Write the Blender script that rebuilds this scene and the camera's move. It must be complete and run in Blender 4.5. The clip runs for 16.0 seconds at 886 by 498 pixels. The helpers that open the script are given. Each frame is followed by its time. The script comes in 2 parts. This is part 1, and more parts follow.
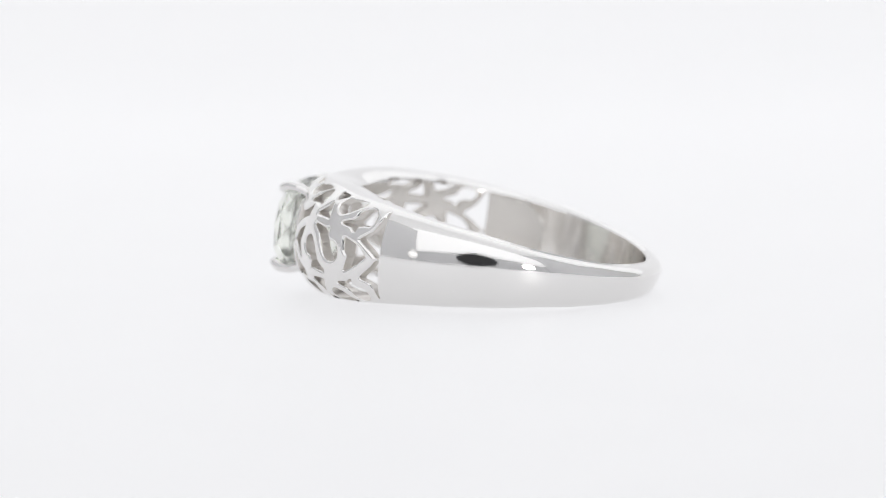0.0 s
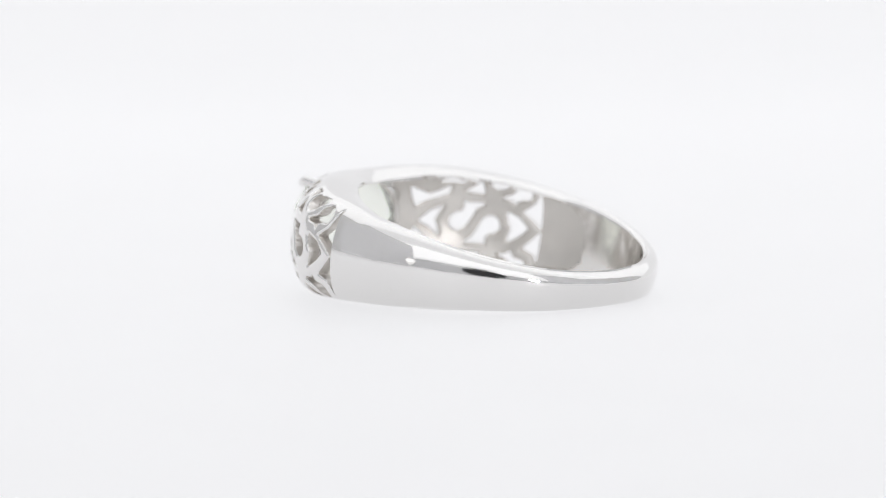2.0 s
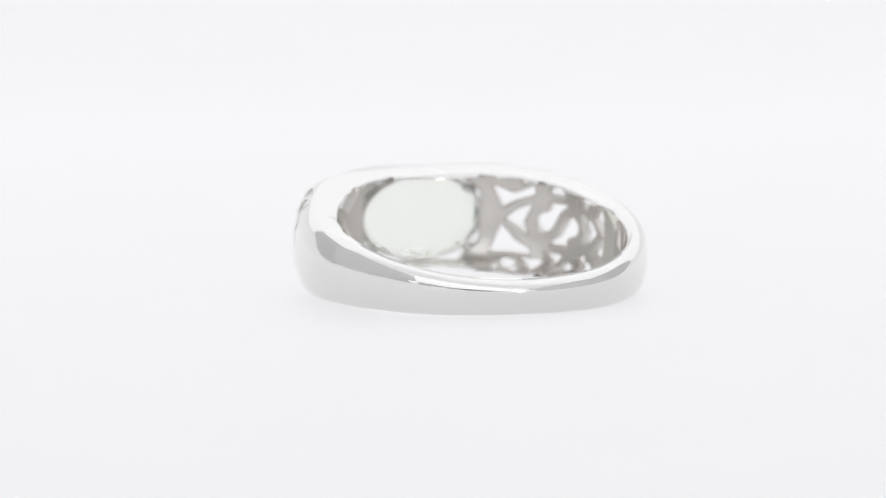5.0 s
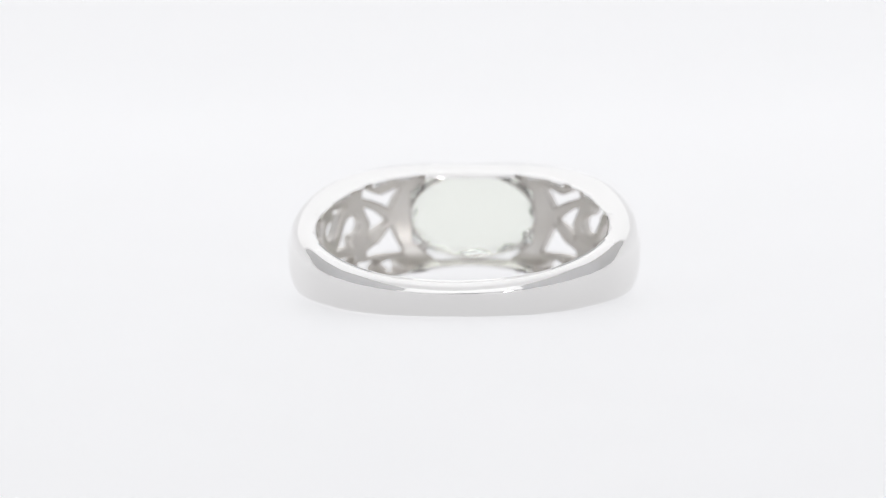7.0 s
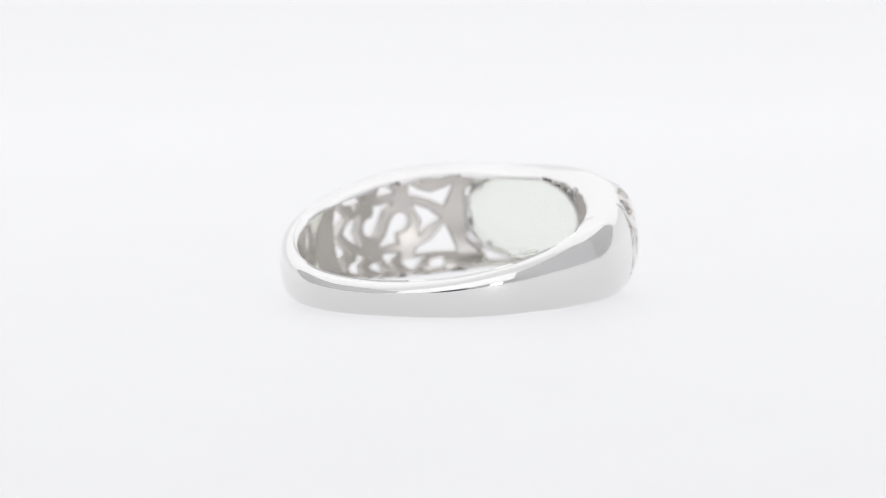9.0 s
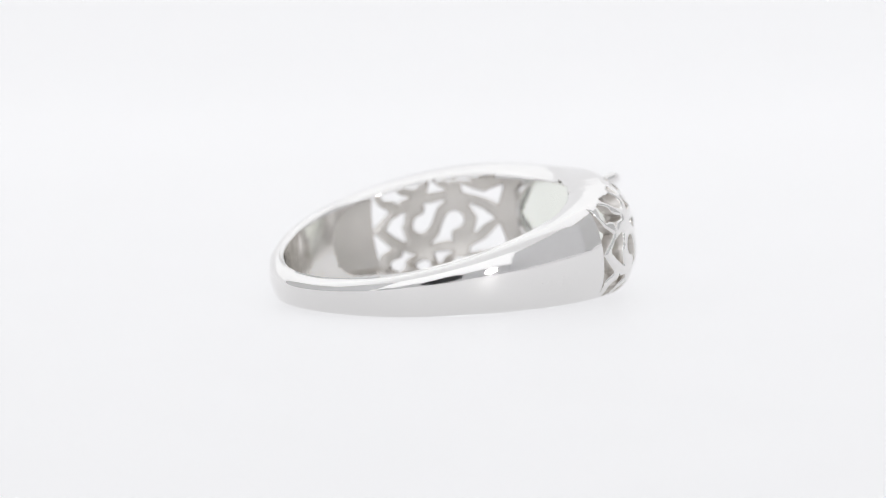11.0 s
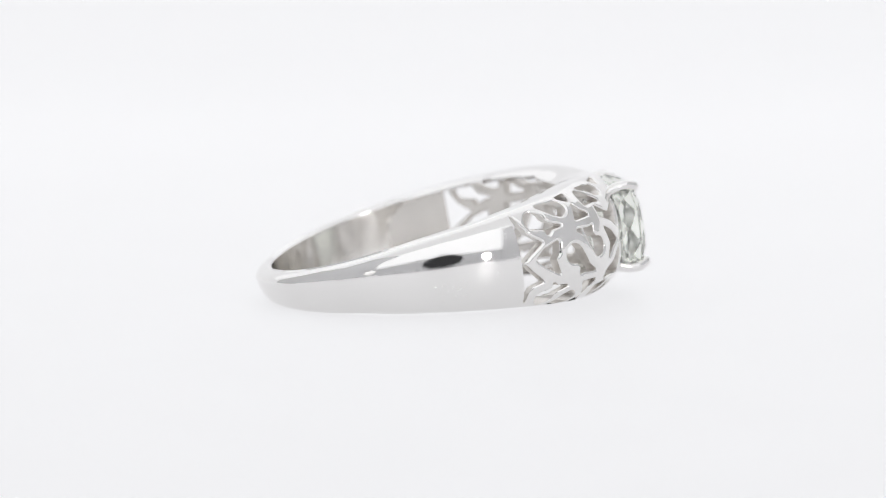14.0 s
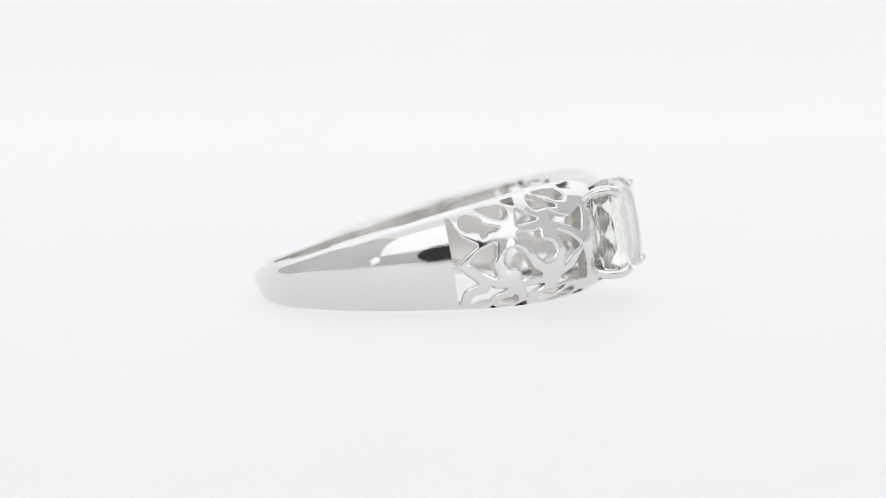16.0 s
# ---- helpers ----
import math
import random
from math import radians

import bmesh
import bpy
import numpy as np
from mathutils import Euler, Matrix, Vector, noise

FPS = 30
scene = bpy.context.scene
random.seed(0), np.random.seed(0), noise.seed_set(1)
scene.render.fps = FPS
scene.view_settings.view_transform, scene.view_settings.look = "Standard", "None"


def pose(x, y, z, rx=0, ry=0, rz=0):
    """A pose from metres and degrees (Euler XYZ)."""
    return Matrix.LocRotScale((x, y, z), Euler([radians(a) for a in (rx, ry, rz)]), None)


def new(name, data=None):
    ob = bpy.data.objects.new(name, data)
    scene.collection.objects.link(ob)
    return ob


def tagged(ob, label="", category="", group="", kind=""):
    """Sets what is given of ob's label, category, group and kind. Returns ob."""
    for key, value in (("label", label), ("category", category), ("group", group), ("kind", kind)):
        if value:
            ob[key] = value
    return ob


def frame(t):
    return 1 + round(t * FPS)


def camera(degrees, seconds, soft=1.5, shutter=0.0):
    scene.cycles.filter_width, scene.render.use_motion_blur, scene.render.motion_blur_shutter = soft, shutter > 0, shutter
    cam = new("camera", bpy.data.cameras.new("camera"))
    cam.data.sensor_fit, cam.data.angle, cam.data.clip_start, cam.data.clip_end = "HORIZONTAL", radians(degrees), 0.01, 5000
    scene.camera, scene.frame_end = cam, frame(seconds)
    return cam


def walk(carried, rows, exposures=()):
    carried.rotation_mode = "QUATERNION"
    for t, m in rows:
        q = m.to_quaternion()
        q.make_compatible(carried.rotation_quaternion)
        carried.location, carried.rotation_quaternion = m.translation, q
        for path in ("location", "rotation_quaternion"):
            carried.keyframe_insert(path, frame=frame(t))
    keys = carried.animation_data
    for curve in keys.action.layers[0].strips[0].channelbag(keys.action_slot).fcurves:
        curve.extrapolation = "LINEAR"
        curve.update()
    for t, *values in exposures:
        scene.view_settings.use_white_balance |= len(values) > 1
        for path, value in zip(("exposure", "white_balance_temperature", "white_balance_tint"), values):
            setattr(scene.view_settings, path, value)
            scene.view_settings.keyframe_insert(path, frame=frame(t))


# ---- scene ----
MM = 0.001
cam = camera(11.48, 16.0, soft=1.1)
PITCH, DIST, EYE_DX, EYE_DB, ROLL = 5.88, 260.0, 0.83, -2.76, -0.93


def eye_pose():
    """The standing camera: the turntable's axis foot lies DIST ahead of it, a little off its line of sight."""
    p = radians(PITCH)
    ahead, up, right = Vector((0, math.cos(p), -math.sin(p))), Vector((0, math.sin(p), math.cos(p))), Vector((1, 0, 0))
    eye = -(right * EYE_DX + up * EYE_DB + ahead * DIST) * MM
    return Matrix.Translation(eye) @ pose(0, 0, 0, 90 - PITCH) @ pose(0, 0, 0, 0, 0, ROLL)


EYE = eye_pose()
walk(cam, [(0.0, EYE), (16.0, EYE)])
cam.data.dof.use_dof = True
cam.data.dof.focus_distance = 0.252
cam.data.dof.aperture_fstop = 35.0

# ---- light ----
world = bpy.data.worlds.new("world")
scene.world = world
world.use_nodes = True
world.node_tree.nodes["Background"].inputs[0].default_value = (0.9, 0.92, 1.0, 1)
world.node_tree.nodes["Background"].inputs[1].default_value = 0.3
scene.view_settings.exposure = -1.1
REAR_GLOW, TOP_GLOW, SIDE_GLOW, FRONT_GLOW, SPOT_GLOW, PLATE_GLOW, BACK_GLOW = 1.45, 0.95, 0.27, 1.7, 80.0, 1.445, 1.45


# ---- materials ----
def material(name):
    m = bpy.data.materials.new(name)
    m.use_nodes = True
    return m, m.node_tree.nodes, m.node_tree.links, m.node_tree.nodes["Principled BSDF"]


def glowing(name, colour, strength):
    m, nodes, links, bsdf = material(name)
    bsdf.inputs["Base Color"].default_value = (0.5, 0.5, 0.5, 1)
    bsdf.inputs["Roughness"].default_value = 0.7
    bsdf.inputs["Emission Color"].default_value = (*colour, 1)
    bsdf.inputs["Emission Strength"].default_value = strength
    return m


def textured(name, low, high, rough, scale, bump=0.0, metal=0.0, bump_scale=4.0, detail=4.0):
    """Noise between two colours at the given scale, with a finer grain in roughness and relief."""
    m, nodes, links, bsdf = material(name)
    co = nodes.new("ShaderNodeTexCoord")
    big = nodes.new("ShaderNodeTexNoise")
    big.inputs["Scale"].default_value, big.inputs["Detail"].default_value = scale, detail
    links.new(co.outputs["Object"], big.inputs["Vector"])
    mix = nodes.new("ShaderNodeMix")
    mix.data_type = "RGBA"
    mix.inputs[6].default_value, mix.inputs[7].default_value = (*low, 1), (*high, 1)
    links.new(big.outputs["Fac"], mix.inputs[0])
    links.new(mix.outputs[2], bsdf.inputs["Base Color"])
    fine = nodes.new("ShaderNodeTexNoise")
    fine.inputs["Scale"].default_value, fine.inputs["Detail"].default_value = scale * bump_scale, 3.0
    links.new(co.outputs["Object"], fine.inputs["Vector"])
    ramp = nodes.new("ShaderNodeMapRange")
    ramp.inputs["To Min"].default_value, ramp.inputs["To Max"].default_value = rough[0], rough[1]
    links.new(fine.outputs["Fac"], ramp.inputs["Value"])
    links.new(ramp.outputs["Result"], bsdf.inputs["Roughness"])
    bsdf.inputs["Metallic"].default_value = metal
    if bump:
        b = nodes.new("ShaderNodeBump")
        b.inputs["Strength"].default_value, b.inputs["Distance"].default_value = bump, 0.00002
        links.new(fine.outputs["Fac"], b.inputs["Height"])
        links.new(b.outputs["Normal"], bsdf.inputs["Normal"])
    return m


SILVER = textured("polished_silver", (0.805, 0.796, 0.785), (0.84, 0.831, 0.82), (0.02, 0.06), 300, 0.02, 1.0)
SATIN = textured("satin_silver", (0.66, 0.636, 0.608), (0.88, 0.856, 0.824), (0.33, 0.5), 450, 0.12, 1.0)
# mottling in the colour stands in for blurred reflections inside the band
INNER = textured("mottled_inner_silver", (0.66, 0.64, 0.615), (0.94, 0.92, 0.895), (0.06, 0.2), 480, 0.05, 1.0)
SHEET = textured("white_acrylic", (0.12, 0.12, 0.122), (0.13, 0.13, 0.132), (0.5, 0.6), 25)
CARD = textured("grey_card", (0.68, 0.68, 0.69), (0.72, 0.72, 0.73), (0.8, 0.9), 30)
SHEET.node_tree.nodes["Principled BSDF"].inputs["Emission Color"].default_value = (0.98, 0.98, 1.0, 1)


def grade_sheet_glow():
    """Paints a ramp into the sheet's glow, a little brighter towards the rear."""
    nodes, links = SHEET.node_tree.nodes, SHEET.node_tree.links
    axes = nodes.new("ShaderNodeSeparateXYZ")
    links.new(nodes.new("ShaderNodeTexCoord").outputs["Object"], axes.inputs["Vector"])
    # backdrop's light gradient put into the emission strength along y
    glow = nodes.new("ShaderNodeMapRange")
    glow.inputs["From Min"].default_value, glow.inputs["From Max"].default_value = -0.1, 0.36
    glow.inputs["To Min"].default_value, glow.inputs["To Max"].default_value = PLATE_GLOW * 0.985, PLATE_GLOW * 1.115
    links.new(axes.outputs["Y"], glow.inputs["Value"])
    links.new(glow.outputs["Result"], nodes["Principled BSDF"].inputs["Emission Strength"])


grade_sheet_glow()
WHITE = textured("white_plastic", (0.72, 0.72, 0.72), (0.78, 0.78, 0.78), (0.4, 0.55), 150)
BLACK = textured("black_plastic", (0.012, 0.012, 0.014), (0.02, 0.02, 0.022), (0.35, 0.5), 200)


def add_wear(m, pits):
    """Slow waves from hand polishing and, where asked, small casting pits in clusters."""
    nodes, links = m.node_tree.nodes, m.node_tree.links
    bsdf = nodes["Principled BSDF"]
    co = nodes.new("ShaderNodeTexCoord")
    wave = nodes.new("ShaderNodeTexNoise")
    wave.inputs["Scale"].default_value, wave.inputs["Detail"].default_value = 170.0, 1.0
    links.new(co.outputs["Object"], wave.inputs["Vector"])
    slow = nodes.new("ShaderNodeBump")
    slow.inputs["Strength"].default_value, slow.inputs["Distance"].default_value = 1.0, 0.00008
    links.new(wave.outputs["Fac"], slow.inputs["Height"])
    first = bsdf.inputs["Normal"].links[0].from_node
    links.new(slow.outputs["Normal"], first.inputs["Normal"])
    turned = nodes.new("ShaderNodeMapping")
    turned.inputs["Scale"].default_value = (260.0, 260.0, 24000.0)
    links.new(co.outputs["Object"], turned.inputs["Vector"])
    lines = nodes.new("ShaderNodeTexNoise")
    lines.inputs["Scale"].default_value, lines.inputs["Detail"].default_value = 1.0, 2.0
    links.new(turned.outputs["Vector"], lines.inputs["Vector"])
    brushed = nodes.new("ShaderNodeBump")
    brushed.inputs["Strength"].default_value, brushed.inputs["Distance"].default_value = 1.0, 0.0000016
    links.new(lines.outputs["Fac"], brushed.inputs["Height"])
    links.new(slow.outputs["Normal"], brushed.inputs["Normal"])
    links.new(brushed.outputs["Normal"], first.inputs["Normal"])
    if not pits:
        return m
    cell = nodes.new("ShaderNodeTexVoronoi")
    cell.inputs["Scale"].default_value = 4200.0
    links.new(co.outputs["Object"], cell.inputs["Vector"])
    dot = nodes.new("ShaderNodeMapRange")
    dot.inputs["From Min"].default_value, dot.inputs["From Max"].default_value = 0.12, 0.26
    dot.inputs["To Min"].default_value, dot.inputs["To Max"].default_value = 1.0, 0.0
    links.new(cell.outputs["Distance"], dot.inputs["Value"])
    patch = nodes.new("ShaderNodeTexNoise")
    patch.inputs["Scale"].default_value, patch.inputs["Detail"].default_value = 380.0, 2.0
    links.new(co.outputs["Object"], patch.inputs["Vector"])
    where = nodes.new("ShaderNodeMapRange")
    where.inputs["From Min"].default_value, where.inputs["From Max"].default_value = 0.66, 0.71
    # most pits lie in one cluster low on one flank of the band
    away = nodes.new("ShaderNodeVectorMath")
    away.operation = "DISTANCE"
    away.inputs[1].default_value = (-0.0012, -0.0102, -0.0007)
    links.new(co.outputs["Object"], away.inputs[0])
    near = nodes.new("ShaderNodeMapRange")
    near.inputs["From Min"].default_value, near.inputs["From Max"].default_value = 0.0006, 0.0015
    near.inputs["To Min"].default_value, near.inputs["To Max"].default_value = 0.36, 0.0
    links.new(away.outputs["Value"], near.inputs["Value"])
    more = nodes.new("ShaderNodeMath")
    links.new(patch.outputs["Fac"], more.inputs[0])
    links.new(near.outputs["Result"], more.inputs[1])
    links.new(more.outputs["Value"], where.inputs["Value"])
    axes = nodes.new("ShaderNodeSeparateXYZ")
    links.new(co.outputs["Object"], axes.inputs["Vector"])
    low = nodes.new("ShaderNodeMapRange")
    low.inputs["From Min"].default_value, low.inputs["From Max"].default_value = -0.0002, -0.0004
    links.new(axes.outputs["Z"], low.inputs["Value"])
    here = nodes.new("ShaderNodeMath")
    here.operation = "MULTIPLY"
    links.new(where.outputs["Result"], here.inputs[0])
    links.new(low.outputs["Result"], here.inputs[1])
    both = nodes.new("ShaderNodeMath")
    both.operation = "MULTIPLY"
    links.new(dot.outputs["Result"], both.inputs[0])
    links.new(here.outputs["Value"], both.inputs[1])
    dent = nodes.new("ShaderNodeBump")
    dent.invert = True
    dent.inputs["Strength"].default_value, dent.inputs["Distance"].default_value = 1.0, 0.00003
    links.new(both.outputs["Value"], dent.inputs["Height"])
    links.new(first.outputs["Normal"], dent.inputs["Normal"])
    links.new(dent.outputs["Normal"], bsdf.inputs["Normal"])
    return m


SHANK_SILVER = add_wear(textured("pitted_polished_silver", (0.805, 0.796, 0.785), (0.84, 0.831, 0.82), (0.02, 0.06), 300, 0.02, 1.0), True)
add_wear(SILVER, False)
add_wear(INNER, False)


def gem_material():
    m, nodes, links, bsdf = material("pale_green_stone")
    bsdf.inputs["Base Color"].default_value = (0.962, 0.984, 0.928, 1)
    bsdf.inputs["Roughness"].default_value = 0.0
    bsdf.inputs["IOR"].default_value = 1.44
    bsdf.inputs["Transmission Weight"].default_value = 0.94
    return m


GEM = gem_material()


# ---- builders ----
def part(name, bm, mat, parent, label="", smooth=True):
    """One mesh object from a bmesh, under a thing or a part."""
    me = bpy.data.meshes.new(name)
    bm.to_mesh(me)
    bm.free()
    me.materials.append(mat)
    for poly in me.polygons:
        poly.use_smooth = smooth
    ob = new(name, me)
    ob.parent = parent
    return tagged(ob, label)


def arrays_part(name, verts, faces, mat, parent, label="", smooth=True):
    me = bpy.data.meshes.new(name)
    me.from_pydata(verts, [], faces)
    me.materials.append(mat)
    for poly in me.polygons:
        poly.use_smooth = smooth
    me.update()
    ob = new(name, me)
    ob.parent = parent
    return tagged(ob, label)


def box_bm(x0, x1, y0, y1, z0, z1, bevel=0.0):
    bm = bmesh.new()
    bmesh.ops.create_cube(bm, size=1, matrix=Matrix.Translation(((x0 + x1) / 2, (y0 + y1) / 2, (z0 + z1) / 2)) @ Matrix.Diagonal((x1 - x0, y1 - y0, z1 - z0, 1)))
    if bevel:
        bmesh.ops.bevel(bm, geom=bm.edges[:], offset=bevel, segments=3, affect="EDGES", profile=0.5)
    return bm


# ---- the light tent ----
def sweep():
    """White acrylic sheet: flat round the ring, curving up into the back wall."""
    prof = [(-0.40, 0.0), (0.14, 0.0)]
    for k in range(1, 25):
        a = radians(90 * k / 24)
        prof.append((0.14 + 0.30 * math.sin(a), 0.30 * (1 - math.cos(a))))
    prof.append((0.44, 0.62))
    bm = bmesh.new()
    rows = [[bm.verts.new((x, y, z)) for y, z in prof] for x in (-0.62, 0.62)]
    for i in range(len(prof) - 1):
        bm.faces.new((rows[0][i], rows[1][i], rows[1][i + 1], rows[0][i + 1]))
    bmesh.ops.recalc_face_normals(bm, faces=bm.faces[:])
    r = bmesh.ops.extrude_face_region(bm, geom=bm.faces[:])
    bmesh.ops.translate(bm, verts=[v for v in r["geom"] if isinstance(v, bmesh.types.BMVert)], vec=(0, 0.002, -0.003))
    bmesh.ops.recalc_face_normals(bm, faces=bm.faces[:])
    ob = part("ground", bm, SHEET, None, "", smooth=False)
    return tagged(ob, "seamless white acrylic sheet lit from beneath, glow painted brighter at the rear, curving up", "photo backdrop", kind="structure")


def slab(name, dims, mat, label, category):
    ob = part(name, box_bm(*dims), mat, None, label, smooth=False)
    return tagged(ob, label, category, kind="structure")


def tent():
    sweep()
    slab("ceiling", (-0.62, 0.62, -0.40, 0.048, 0.62, 0.63), glowing("lit_diffuser_top", (0.98, 0.985, 1.0), TOP_GLOW), "glowing white fabric roof of a photo tent", "light tent")
    slab("ceiling_light", (-0.62, 0.62, 0.05, 0.44, 0.62, 0.63), glowing("lit_softbox", (0.98, 0.985, 1.0), REAR_GLOW), "bright softbox panel over the rear of the tent", "softbox")
    for side, n in ((-1, "wall_west"), (1, "wall_east")):
        a, b = sorted((side * 0.60, side * 0.61))
        slab(n, (a, b, -0.40, 0.44, 0.004, 0.615), glowing("lit_diffuser_side", (0.98, 0.985, 1.0), SIDE_GLOW), "glowing white fabric side of a photo tent", "light tent")
        a, b = sorted((side * 0.30, side * 0.304))
        slab("card_west" if side < 0 else "card_east", (a, b, -0.36, 0.04, 0.002, 0.44), CARD, "tall grey card standing on the white sheet", "grey card")
    # unseen panel added so the rims mirror a brighter upper backdrop
    slab("wall_north", (-0.55, 0.55, 0.425, 0.432, 0.16, 0.61), glowing("added_back_glow", (0.98, 0.985, 1.0), BACK_GLOW), "unseen glowing panel added before the backdrop to brighten the rims", "light panel")
    slab("wall_south", (-0.595, 0.595, -0.402, -0.392, 0.11, 0.615), glowing("lit_diffuser_front", (0.98, 0.985, 1.0), FRONT_GLOW), "glowing white front panel of a photo tent", "light tent")
    slab("wall_south_low", (-0.595, 0.595, -0.402, -0.394, 0.004, 0.108), CARD, "low grey card closing the tent front", "grey card")


def camera_housing():
    """The dark camera front behind the eye, which the polished band mirrors."""
    e = EYE.translation
    root = tagged(new("photo_camera"), "black camera with a round lens before the light tent", "camera")
    root.location = (e.x, e.y - 0.03, 0.0)
    bm = bmesh.new()
    bmesh.ops.create_cone(bm, cap_ends=True, segments=64, radius1=0.044, radius2=0.043, depth=0.03,
                          matrix=Matrix.Translation((0, -0.015, 0.0445)) @ Matrix.Diagonal((1.5, 1, 1, 1)) @ Matrix.Rotation(radians(-90), 4, "X"))
    part("body", bm, BLACK, root, "black rounded camera front", smooth=False)
    part("foot", box_bm(-0.03, 0.03, -0.028, -0.004, 0.0, 0.004, 0.001), BLACK, root)
    bm = bmesh.new()
    bmesh.ops.create_cone(bm, cap_ends=True, segments=48, radius1=0.028, radius2=0.026, depth=0.018,
                          matrix=Matrix.Translation((0, 0.009, 0.0325)) @ Matrix.Rotation(radians(-90), 4, "X"))
    part("lens", bm, BLACK, root, "black lens barrel", smooth=False)


def spot_lamp(az, dist, glow, label):
    """Small round lamp beside the camera, az degrees round from it."""
    root = tagged(new("spot_lamp"), label, "lamp")
    root.location = (dist * math.sin(radians(az)), -dist * math.cos(radians(az)), 0.0)
    root.rotation_euler = (0, 0, radians(az))
    for name, r, d, y, mat in (("housing", 0.020, 0.02, 0.0, WHITE), ("bulb", 0.017, 0.003, 0.0118, glowing("lit_lamp", (1, 0.99, 0.97), glow))):
        bm = bmesh.new()
        bmesh.ops.create_cone(bm, cap_ends=True, segments=32, radius1=r, radius2=r, depth=d,
                              matrix=Matrix.Translation((0, y, 0.04)) @ Matrix.Rotation(radians(90), 4, "X"))
        part(name, bm, mat, root, smooth=False)
    bm = bmesh.new()
    bmesh.ops.create_cone(bm, cap_ends=True, segments=20, radius1=0.012, radius2=0.005, depth=0.03, matrix=Matrix.Translation((0, -0.002, 0.015)))
    part("stand", bm, WHITE, root, smooth=False)


# ---- the ring, in its own space: gem along +x, finger's axis along z, millimetres ----
TURN, T_AWAY, CX, CY = -10.75, 6.672, 0.42, -1.2
TILT, LEAN = 8.6, 0.6
EDGE, SEAT = 74.5, 8.0


def smoothstep(a, b, x):
    t = np.clip((x - a) / (b - a), 0, 1)
    return t * t * (3 - 2 * t)


def folded(a):
    """Angle from the stone, 0 to 180."""
    a = np.abs(np.asarray(a, float)) % 360
    return np.where(a > 180, 360 - a, a)


def half_width(a):
    """Half the band's width at the angle a, degrees from the stone."""
    return np.interp(folded(a), (0, 15, 30, 40, 50, 72, 88, 107, 130, 155, 180), (3.08, 3.2, 3.36, 3.3, 3.16, 2.88, 2.54, 2.14, 1.5, 1.0, 0.87))


def smooth_half_width(a):
    return sum(half_width(np.clip(folded(a) + d, 0, 180)) for d in (-8, -4, 0, 4, 8)) / 5


def outer_radius(a):
    a = folded(a)
    return 10.35 + 0.55 * smoothstep(110, 175, a) + 0.65 * smoothstep(80, 25, a) + 0.3 * np.exp(-((a - 52) / 14) ** 2)


def dome(a):
    return 0.36 + 0.36 * smoothstep(140, 60, folded(a)) + 0.14 * smoothstep(145, 175, folded(a)) + 0.4 * smoothstep(55, 25, folded(a))


def finger_radius(a):
    """The finger hole: narrower between the shoulders, flat behind the stone, wide at the back."""
    knots, radii = (0, 25, 50, 75, 100, 125, 150, 180), (7.5, 7.25, 7.3, 7.8, 8.6, 9.35, 9.75, 9.87)
    return sum(np.interp(folded(folded(a) + d), knots, radii) for d in (-12, -6, 0, 6, 12)) / 5


def outer_at(a, w):
    """Radius of the outer skin at angle a and height w, both arrays; towards the back its ridge lies above the middle."""
    h = smooth_half_width(a)
    ridge = 0.38 * smoothstep(105, 165, folded(a))
    k = np.clip(np.abs(w) / h, 0, 1)
    edge = np.clip((k - 0.7) / 0.3, 0, 1)
    bow = 2.2 - 0.6 * smoothstep(135, 175, folded(a))
    lean = np.clip(np.abs(w - ridge) / np.where(w > ridge, h - ridge, h + ridge), 0, 1)
    shoulder = 0.4 * np.exp(-((folded(a) - 44) / 20) ** 2) * k ** 4
    return outer_radius(a) - dome(a) * lean ** bow - shoulder - (0.5 - 0.2 * smoothstep(110, 160, folded(a))) * (1 - np.sqrt(np.clip(1 - edge ** 2, 0, 1)))


def hollow(a, w):
    """1 in the hollow behind the pierced front, 0 on the rails that edge it; its ends are round."""
    h = smooth_half_width(a) - 0.32
    q = np.hypot(np.maximum(folded(a) - 88, 0) / 11, np.maximum(np.abs(w) - 0.3, 0) / np.maximum(h - 0.3, 0.1))
    reach = np.maximum(np.abs(w) / h, 0)
    q = np.where(folded(a) < 88, reach, q)
    return smoothstep(1.0, 0.93, q)


def inner_at(a, w):
    """Radius of the inner skin: the finger hole, with a hollow behind the pierced front."""
    h = smooth_half_width(a)
    k = np.clip(np.abs(w) / h, 0, 1)
    rail = finger_radius(a) + 0.16 * np.clip((k - 0.9) / 0.1, 0, 1) ** 2
    shell = np.maximum(outer_at(a, w) - 0.8, rail)
    return rail + hollow(a, w) * (shell - rail)


def inner_height(a, w):
    """Height on the inner skin: towards the stone the rims slope down to the finger hole."""
    h = smooth_half_width(a)
    drop = 0.15 + 0.12 * smoothstep(60, 30, folded(a)) - 0.1 * smoothstep(100, 140, folded(a))
    past = np.clip((np.abs(w) - 2.4) / np.maximum(h - 2.4, 0.1), 0, 1)
    return w - np.sign(w) * drop * past


def lower_reach(a):
    """How far the lower edge reaches, against the upper one."""
    return np.interp(folded(a), (55, 80, 107, 130, 155, 180), (1.0, 0.96, 0.95, 1.0, 1.18, 1.2))


def place(a, r, w):
    t = np.radians(a)
    return np.stack([r * np.cos(t), r * np.sin(t), np.where(np.asarray(w) < 0, w * lower_reach(a), w)], -1) * MM


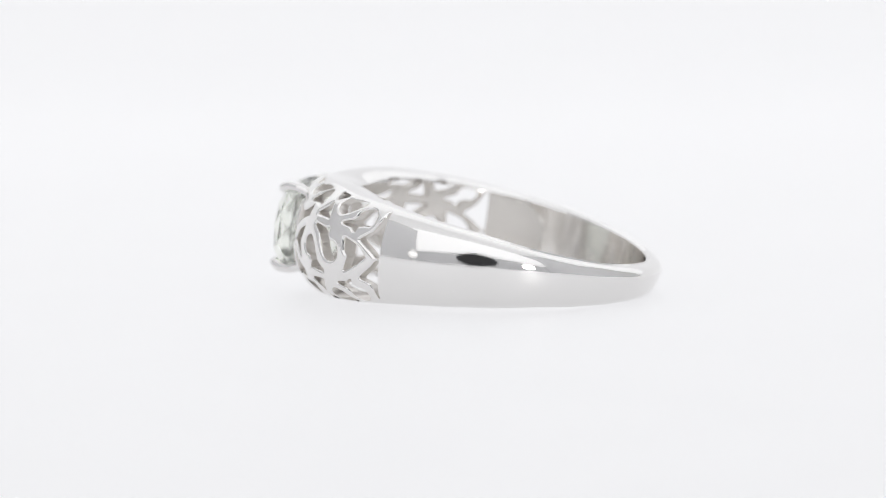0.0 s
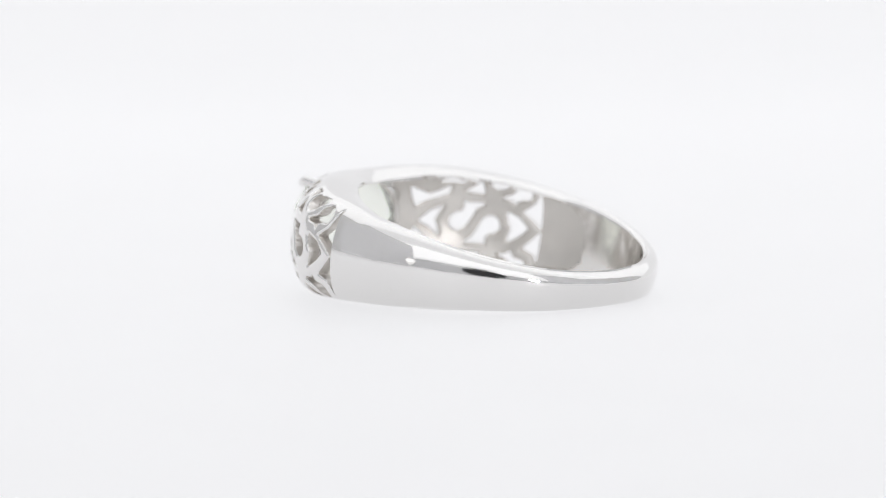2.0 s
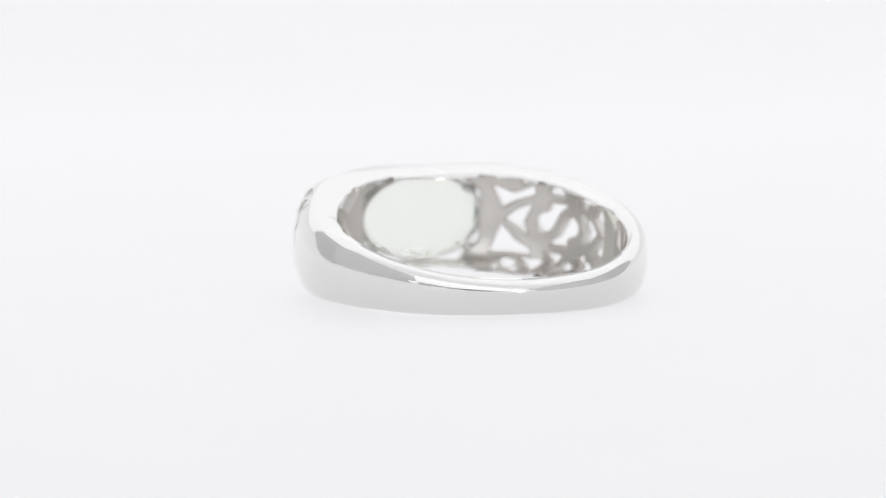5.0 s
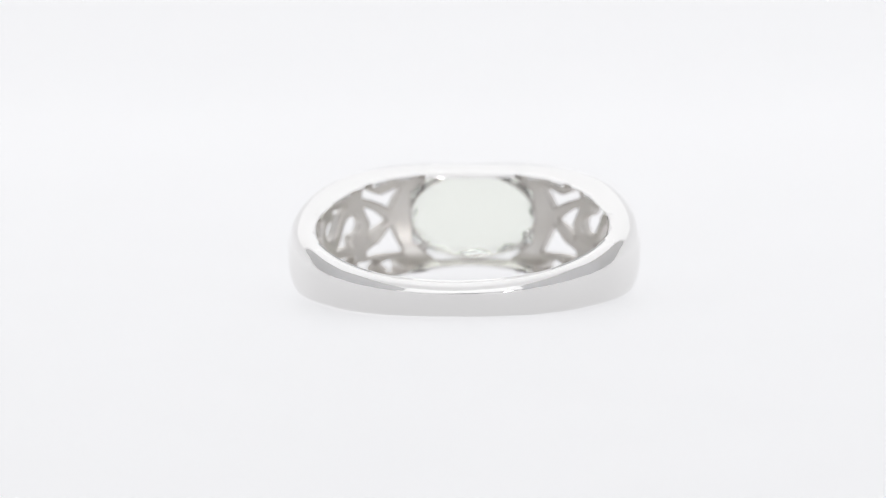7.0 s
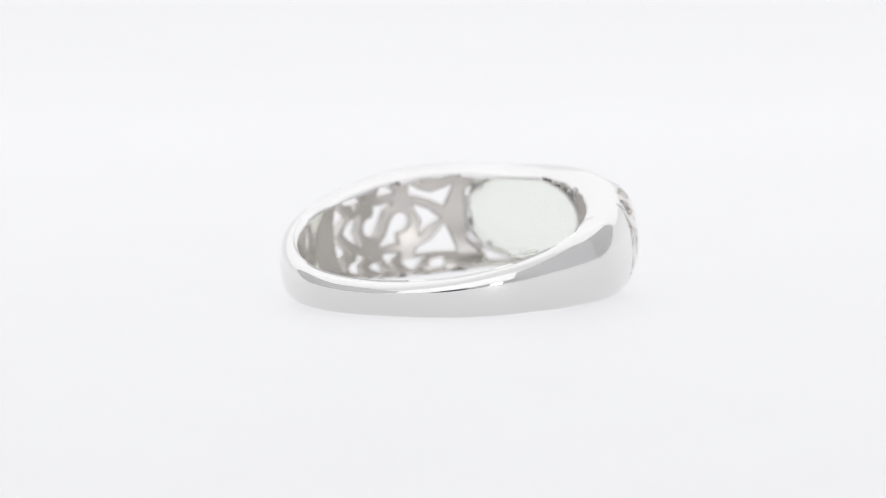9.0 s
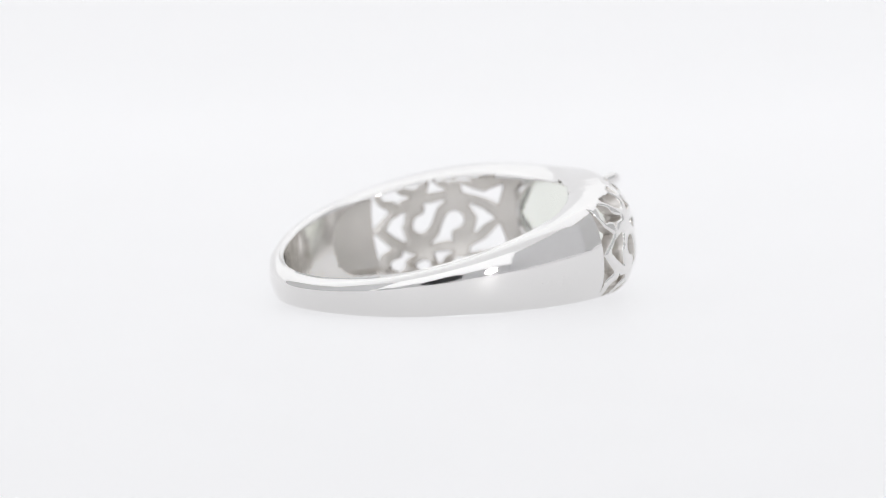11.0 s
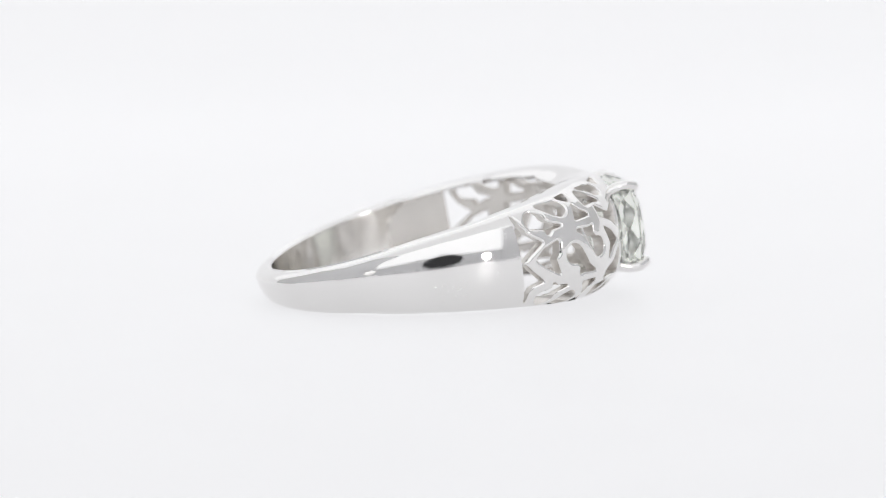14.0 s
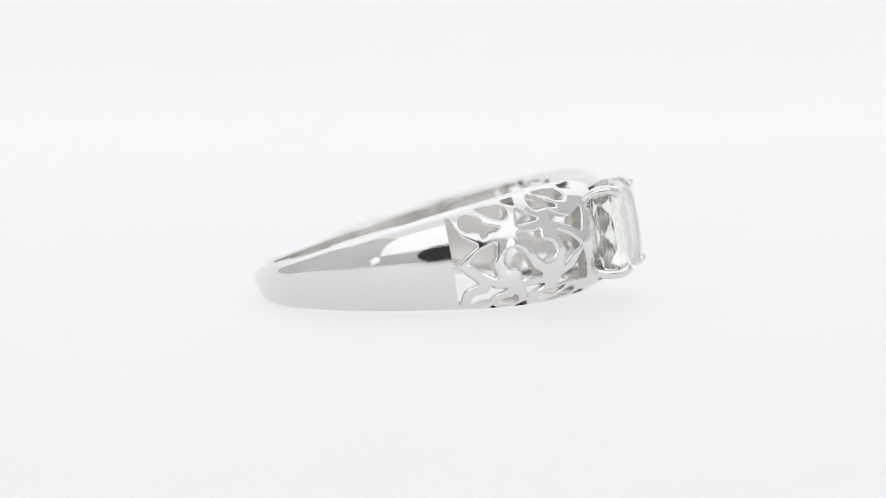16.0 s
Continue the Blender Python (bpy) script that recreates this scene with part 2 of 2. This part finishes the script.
# Openings: signed distance in (arc millimetres from the panel's far edge towards the stone, height).
def d_stroke(s, w, path, r0, r1):
    """A chain of round dabs along a path, its radius going from r0 to r1: a drop with a tail."""
    pts = [Vector(p) for p in path]
    d = np.full_like(s, 9.0)
    n = 8 * (len(pts) - 1)
    for i in range(n + 1):
        u = i / n * (len(pts) - 1)
        k = min(int(u), len(pts) - 2)
        p = pts[k].lerp(pts[k + 1], u - k)
        d = np.minimum(d, np.hypot(s - p.x, w - p.y) - (r0 + (r1 - r0) * i / n))
    return d


def d_poly(s, w, pts, rounding=0.05):
    """A polygon with rounded corners."""
    cx, cy = sum(p[0] for p in pts) / len(pts), sum(p[1] for p in pts) / len(pts)
    back = [0.08 / max(math.hypot(p[0] - cx, p[1] - cy), 0.3) for p in pts]
    pts = [(p[0] + (cx - p[0]) * b, p[1] + (cy - p[1]) * b) for p, b in zip(pts, back)]
    rounding = rounding + 0.05
    d2 = np.full_like(s, 81.0)
    inside = np.zeros(s.shape, bool)
    for (x0, y0), (x1, y1) in zip(pts, pts[1:] + pts[:1]):
        ex, ey = x1 - x0, y1 - y0
        t = np.clip(((s - x0) * ex + (w - y0) * ey) / (ex * ex + ey * ey), 0, 1)
        d2 = np.minimum(d2, (s - x0 - t * ex) ** 2 + (w - y0 - t * ey) ** 2)
        if y0 != y1:
            inside ^= ((y0 > w) != (y1 > w)) & (s < ex * (w - y0) / ey + x0)
    return np.where(inside, -1, 1) * np.sqrt(d2) - rounding


def scroll_row(s, w):
    """The row of paired drops and small triangles along one rim (w counted towards that rim)."""
    d = d_stroke(s, w, [(1.30, 2.08), (1.65, 2.0)], 0.47, 0.42)
    d = np.minimum(d, d_poly(s, w, [(1.7, 2.32), (2.3, 1.8), (3.0, 1.5), (2.4, 1.4), (2.05, 1.12), (1.9, 1.48), (1.4, 1.68)], 0.0))
    d = np.minimum(d, d_stroke(s, w, [(3.32, 2.4), (3.0, 2.46)], 0.42, 0.34))
    d = np.minimum(d, d_poly(s, w, [(1.95, 2.76), (2.7, 2.84), (3.2, 2.76), (2.9, 2.1), (2.4, 2.4)], 0.0))
    d = np.minimum(d, d_poly(s, w, [(3.72, 2.93), (4.58, 3.02), (4.34, 2.58)], 0.0))
    d = np.minimum(d, d_poly(s, w, [(4.36, 2.46), (4.78, 2.0), (5.38, 1.64), (4.1, 1.58)], 0.0))
    d = np.minimum(d, d_stroke(s, w, [(5.68, 2.56), (6.0, 2.52)], 0.41, 0.34))
    d = np.minimum(d, d_poly(s, w, [(6.1, 2.86), (6.5, 2.5), (7.15, 2.12), (6.6, 2.14), (5.8, 2.22)], 0.0))
    d = np.minimum(d, d_stroke(s, w, [(7.88, 2.66), (7.5, 2.7)], 0.32, 0.28))
    d = np.minimum(d, d_poly(s, w, [(6.1, 3.04), (7.24, 3.08), (7.7, 2.93), (7.3, 2.46), (6.95, 2.74)], 0.0))
    return np.minimum(d, d_poly(s, w, [(8.5, 3.06), (9.9, 3.12), (9.3, 2.8)], 0.0))


def opening(s, w):
    """The stone's eight-sided opening."""
    y = np.abs(EDGE * math.pi / 180 * 10.6 - s)
    v = np.abs(w + 0.2)
    return np.maximum(np.maximum(y - 3.92, v - 2.72), (y + v * 1.1) * 0.673 - 3.75)


def panel_distance(s, w, flip):
    """All openings of a pierced panel; flip turns the S in the middle for the other side."""
    # the lower row mirrors the upper one about a line a little under the middle
    d = np.minimum(scroll_row(s, w), scroll_row(s, -w - 0.55 * (1 - (w / 3.35) ** 4)))
    shapes = (([(0.02, 2.55), (0.14, 2.5), (0.4, 1.95), (0.8, 1.38), (1.55, 0.76), (0.8, 0.28), (0.22, -0.12), (0.02, -0.1)], 0.0),
              ([(0.02, -0.26), (0.2, -0.2), (0.7, -0.75), (1.36, -1.42), (0.62, -1.66), (0.3, -2.0), (0.1, -2.55), (0.02, -2.5)], 0.0),
              ([(1.06, -0.12), (1.56, 0.38), (2.58, 0.68), (2.5, 0.05), (2.24, -0.36), (2.42, -1.2), (1.58, -0.66)], 0.02),
              ([(6.28, 1.96), (6.95, 1.56), (7.78, 1.26), (9.1, 1.72), (8.5, 0.44), (7.72, 0.86), (6.3, 1.42)], 0.0),
              ([(8.5, -0.72), (9.1, -2.3), (7.7, -2.28), (6.35, -2.3), (6.5, -1.98), (7.5, -1.55)], 0.0),
              ([(6.57, 0.7), (7.5, 0.3), (8.22, -0.36), (7.42, -0.76), (6.78, -1.22), (7.06, -0.36)], 0.0))
    for pts, rounding in shapes:
        d = np.minimum(d, d_poly(s, w, pts, rounding))
    for k in (1, -1):
        u, v = k * (s - 4.6), k * flip * (w + 0.27)
        d = np.minimum(d, d_stroke(u, v, [(1.04, 0.0), (0.85, 0.1)], 0.56, 0.48))
        d = np.minimum(d, d_poly(u, v, [(-0.62, 1.3), (0.5, 1.24), (0.74, 1.3), (0.7, 0.9), (0.9, 0.6), (1.0, 0.3), (0.6, -0.3), (0.3, 0.12), (-0.08, 0.9)], 0.0))
    return np.minimum(d - 0.03, opening(s, w))


def skin(a_grid, k_grid, dist):
    """Outer and inner skins of a stretch of band with openings where dist(a, w) < 0, and the walls through the metal.
    a_grid in degrees, k_grid from -1 to 1 across the width. Cells on an opening's rim are cut along it."""
    A, K = np.meshgrid(a_grid, k_grid, indexing="ij")
    W = K * smooth_half_width(A)
    Dd = dist(A, W)
    verts, faces, walls = [], [], []
    index = {}

    def corner(i, j):
        key = (i, j)
        if key not in index:
            index[key] = len(verts)
            verts.append((A[i, j], W[i, j], Dd[i, j]))
        return index[key]

    def cut(i0, j0, i1, j1):
        key = (i0, j0, i1, j1) if (i0, j0) < (i1, j1) else (i1, j1, i0, j0)
        if key not in index:
            i0, j0, i1, j1 = key
            t = Dd[i0, j0] / (Dd[i0, j0] - Dd[i1, j1])
            t = min(max(t, 0.02), 0.98)
            index[key] = len(verts)
            verts.append((A[i0, j0] + t * (A[i1, j1] - A[i0, j0]), W[i0, j0] + t * (W[i1, j1] - W[i0, j0]), 0.0))
        return index[key]

    n, m = A.shape
    for i in range(n - 1):
        for j in range(m - 1):
            ring4 = ((i, j), (i + 1, j), (i + 1, j + 1), (i, j + 1))
            solid = [Dd[c] > 0 for c in ring4]
            if all(solid):
                faces.append([corner(*c) for c in ring4])
            elif any(solid):
                poly, cuts = [], []
                for c in range(4):
                    p, q = ring4[c], ring4[(c + 1) % 4]
                    if solid[c]:
                        poly.append(corner(*p))
                    if solid[c] != solid[(c + 1) % 4]:
                        x = cut(*p, *q)
                        poly.append(x)
                        cuts.append((x, solid[c]))
                faces.append(poly)
                for c in range(len(cuts)):
                    if cuts[c][1]:
                        walls.append((cuts[c][0], cuts[(c + 1) % len(cuts)][0]))
    v = np.array(verts)
    lip = 0.09 * np.clip(1 - v[:, 2] / 0.13, 0, 1) ** 2
    top = place(v[:, 0], outer_at(v[:, 0], v[:, 1]) - lip, v[:, 1])
    low = place(v[:, 0], inner_at(v[:, 0], v[:, 1]) + lip, inner_height(v[:, 0], v[:, 1]))
    return top, low, faces, walls, v[:, :2]


def band_piece(name, a_grid, k_grid, dist, root, label, metal=None):
    """A stretch of band as one closed mesh: skins, walls of the openings, rims."""
    top, low, faces, walls, skin_at = skin(a_grid, k_grid, dist)
    n = len(top)
    verts = np.concatenate([top, low])
    out = [list(f) for f in faces] + [[x + n for x in reversed(f)] for f in faces]
    inner_from = len(faces)
    # walls of openings on vertices of their own, so that their edges stay crisp
    extra, more, seen = [], [], {}

    def own(i):
        if i not in seen:
            seen[i] = 2 * n + len(extra)
            extra.append(verts[i])
        return seen[i]
    for p, q in walls:
        more.append([own(p), own(q), own(q + n), own(p + n)])
    # flat rims above and below, and the butt ends
    def strip(a, k):
        a = np.asarray(a, float)
        w = k * smooth_half_width(a)
        return place(a, outer_at(a, w), w), place(a, inner_at(a, w), inner_height(a, w))
    base = 2 * n + len(extra)
    rim = []
    for k in (-1.0, 1.0):
        o, i = strip(a_grid, k)
        mid = (o + i) / 2
        mid[:, 2] += k * 0.08 * MM
        s0 = base + len(rim)
        c = len(a_grid)
        rim += list(o) + list(mid) + list(i)
        for x in range(c - 1):
            for lane in (0, c):
                f = [s0 + lane + x, s0 + lane + x + 1, s0 + lane + c + x + 1, s0 + lane + c + x]
                more.append(f if k > 0 else f[::-1])
    base2 = base + len(rim)
    ends = []
    for a in (a_grid[0], a_grid[-1]):
        ks = np.asarray(k_grid)
        w = ks * smooth_half_width(np.full_like(ks, a))
        aa = np.full_like(ks, a)
        s0 = base2 + len(ends)
        ends += list(place(aa, outer_at(aa, w), w)) + list(place(aa, inner_at(aa, w), inner_height(aa, w)))
        c = len(ks)
        metal_here = dist(aa[:-1], (w[:-1] + w[1:]) / 2) > 0
        for x in range(c - 1):
            if not metal_here[x]:
                continue
            f = [s0 + x, s0 + x + 1, s0 + c + x + 1, s0 + c + x]
            more.append(f if a == a_grid[-1] else f[::-1])
    allv = np.concatenate([verts] + [np.array(e) for e in (extra, rim, ends) if len(e)])
    ob = arrays_part(name, allv.tolist(), out + more, metal or SILVER, root, label)
    ob.data.materials.append(SATIN)
    ob.data.materials.append(INNER)
    mids = np.array([skin_at[list(f)].mean(0) for f in faces])
    deep = hollow(mids[:, 0], mids[:, 1]) > 0.5
    lip = np.abs(mids[:, 1]) > 0.9 * smooth_half_width(mids[:, 0])
    for i in range(inner_from):
        ob.data.polygons[inner_from + i].material_index = 1 if deep[i] else 0 if lip[i] else 2
    for i in range(2 * inner_from, 2 * inner_from + len(walls)):
        ob.data.polygons[i].material_index = 1
    bm = bmesh.new()
    bm.from_mesh(ob.data)
    bmesh.ops.remove_doubles(bm, verts=bm.verts[:], dist=4e-7)
    loose, seen = [], set()
    for v in bm.verts:
        if v in seen:
            continue
        heap, island = [v], {v}
        while heap:
            for e in heap.pop().link_edges:
                for o in e.verts:
                    if o not in island:
                        island.add(o)
                        heap.append(o)
        seen |= island
        if len(island) < len(bm.verts) * 0.2:
            loose += island
    bmesh.ops.delete(bm, geom=loose, context="VERTS")
    bmesh.ops.recalc_face_normals(bm, faces=bm.faces[:])
    bm.to_mesh(ob.data)
    bm.free()
    ob.data.set_sharp_from_angle(angle=radians(38))
    return ob


def arc_mm(a):
    return (EDGE - np.abs(a)) * math.pi / 180 * 10.6


def stone(root):
    """Pale oval stone: table, two rows of crown facets, girdle and pavilion."""
    bm = bmesh.new()
    n = 12
    levels = ((11.92, 0.82, 0), (11.5, 0.95, 0.5), (10.95, 1.0, 0), (10.7, 1.0, 0), (10.35, 0.97, 0.5), (9.95, 0.9, 0))
    rows = []
    for x, k, turn in levels:
        row = []
        for i in range(n):
            t = 2 * math.pi * (i + turn) / n
            c, s = math.cos(t), math.sin(t)
            row.append(bm.verts.new(Vector((x - 0.25, 4.08 * k * math.copysign(abs(c) ** 0.85, c), 2.9 * k * math.copysign(abs(s) ** 0.8, s) - 0.2)) * MM))
        rows.append(row)
    bm.faces.new(rows[0])
    for r in range(len(rows) - 1):
        a, b = rows[r], rows[r + 1]
        same = levels[r][2] == levels[r + 1][2]
        for i in range(n):
            j = (i + 1) % n
            if same:
                bm.faces.new((a[i], b[i], b[j], a[j]))
            elif levels[r + 1][2]:
                bm.faces.new((a[i], b[i], a[j]))
                bm.faces.new((a[j], b[i], b[j]))
            else:
                bm.faces.new((a[i], b[i], b[j]))
                bm.faces.new((a[i], b[j], a[j]))
    bm.faces.new(list(reversed(rows[-1])))
    bmesh.ops.recalc_face_normals(bm, faces=bm.faces[:])
    return part("gemstone", bm, GEM, root, "pale green faceted oval stone", smooth=False)


def sweep_tube(pts, radii, flat=1.0, seg=14):
    """A round bar along points, with rounded ends."""
    bm = bmesh.new()
    pts = [Vector(p) for p in pts]
    rings = []
    for i, p in enumerate(pts):
        t = (pts[min(i + 1, len(pts) - 1)] - pts[max(i - 1, 0)]).normalized()
        u = t.cross(Vector((0, 1, 0.3))).normalized()
        v = t.cross(u)
        rings.append([bm.verts.new((p + (u * math.cos(2 * math.pi * k / seg) + v * math.sin(2 * math.pi * k / seg) * flat) * radii[i]) * MM) for k in range(seg)])
    for a, b in zip(rings, rings[1:]):
        for k in range(seg):
            bm.faces.new((a[k], a[(k + 1) % seg], b[(k + 1) % seg], b[k]))
    bm.faces.new(rings[0][::-1])
    bm.faces.new(rings[-1])
    bmesh.ops.recalc_face_normals(bm, faces=bm.faces[:])
    return bm


def claw(root, sy, sz):
    pts, rad = [], []
    path = [(9.8, 3.1, 2.05), (10.3, 3.18, 2.2), (10.9, 3.18, 2.4), (11.5, 3.12, 2.42), (11.9, 2.9, 2.26), (12.02, 2.65, 2.1)]
    for i in range(26):
        u = i / 25 * (len(path) - 1)
        k = min(int(u), len(path) - 2)
        p = Vector(path[k]).lerp(Vector(path[k + 1]), u - k)
        pts.append((p.x - 0.4, sy * p.y, sz * p.z - 0.15))
        end = i / 25
        rad.append(0.31 * math.sqrt(max(1 - max(0, (end - 0.86) / 0.142) ** 2, 0.02)))
    part("prong", sweep_tube(pts, rad), SILVER, root, "polished claw gripping the stone")


def collar(root):
    """Thin oval seat under the stone."""
    bm = bmesh.new()
    n = 64
    sect = ((9.4, 3.82), (9.4, 3.7), (9.9, 3.7), (10.2, 3.76), (10.22, 3.88), (9.9, 3.9))
    rows = []
    for x, r in sect:
        rows.append([bm.verts.new(Vector((x, r * math.cos(2 * math.pi * i / n), r * 0.69 * math.sin(2 * math.pi * i / n) - 0.2)) * MM) for i in range(n)])
    for a, b in zip(rows, rows[1:] + rows[:1]):
        for i in range(n):
            bm.faces.new((a[i], a[(i + 1) % n], b[(i + 1) % n], b[i]))
    bmesh.ops.recalc_face_normals(bm, faces=bm.faces[:])
    part("stone_seat", bm, SILVER, root, "oval silver seat")


def ring():
    root = tagged(new("ring"), "polished silver ring with pierced shoulders and pale green stone", "ring")
    whole = lambda a, w: np.full(np.shape(a), 1.0)
    ks = np.sin(np.linspace(-math.pi / 2, math.pi / 2, 61))
    band_piece("shank", np.linspace(EDGE, 360 - EDGE, 260), ks, whole, root, "smooth tapering polished shank", SHANK_SILVER)
    kf = np.sin(np.linspace(-math.pi / 2, math.pi / 2, 131))
    for side in (1, -1):
        grid = np.linspace(SEAT, EDGE, 190) * side
        band_piece("pierced_shoulder", np.sort(grid), kf, lambda a, w: panel_distance(arc_mm(a), w, side * -1.0), root, "pierced silver scrollwork")
    band_piece("head", np.linspace(-SEAT, SEAT, 40), kf, lambda a, w: opening(arc_mm(a), w), root, "silver rails round the stone")
    collar(root)
    stone(root)
    for sy in (1, -1):
        for sz in (1, -1):
            claw(root, sy, sz)
    return root


def rest_height(root):
    """Height of the ring's middle at which its lowest point touches the sheet, in millimetres."""
    tip = pose(0, 0, 0, LEAN, -TILT, 0)
    return -min((tip @ v.co).z for ob in root.children for v in ob.data.vertices) / MM


def ring_pose(t):
    """The ring on the turntable at t seconds."""
    a = radians(TURN * (t - 7.0))
    c = Vector((CX * math.cos(a) - CY * math.sin(a), CX * math.sin(a) + CY * math.cos(a), REST)) * MM
    return Matrix.Translation(c) @ pose(0, 0, 0, 0, 0, 90 + TURN * (t - T_AWAY)) @ pose(0, 0, 0, LEAN, -TILT, 0)


tent()
camera_housing()
spot_lamp(29, 0.34, SPOT_GLOW, "small round bright white lamp on a short stand")
spot_lamp(-42, 0.33, 2.0, "small round dim white lamp on a short stand")
RING = ring()
REST = rest_height(RING)


def motions():
    walk(RING, [(t * 0.5, ring_pose(t * 0.5)) for t in range(33)])


motions()
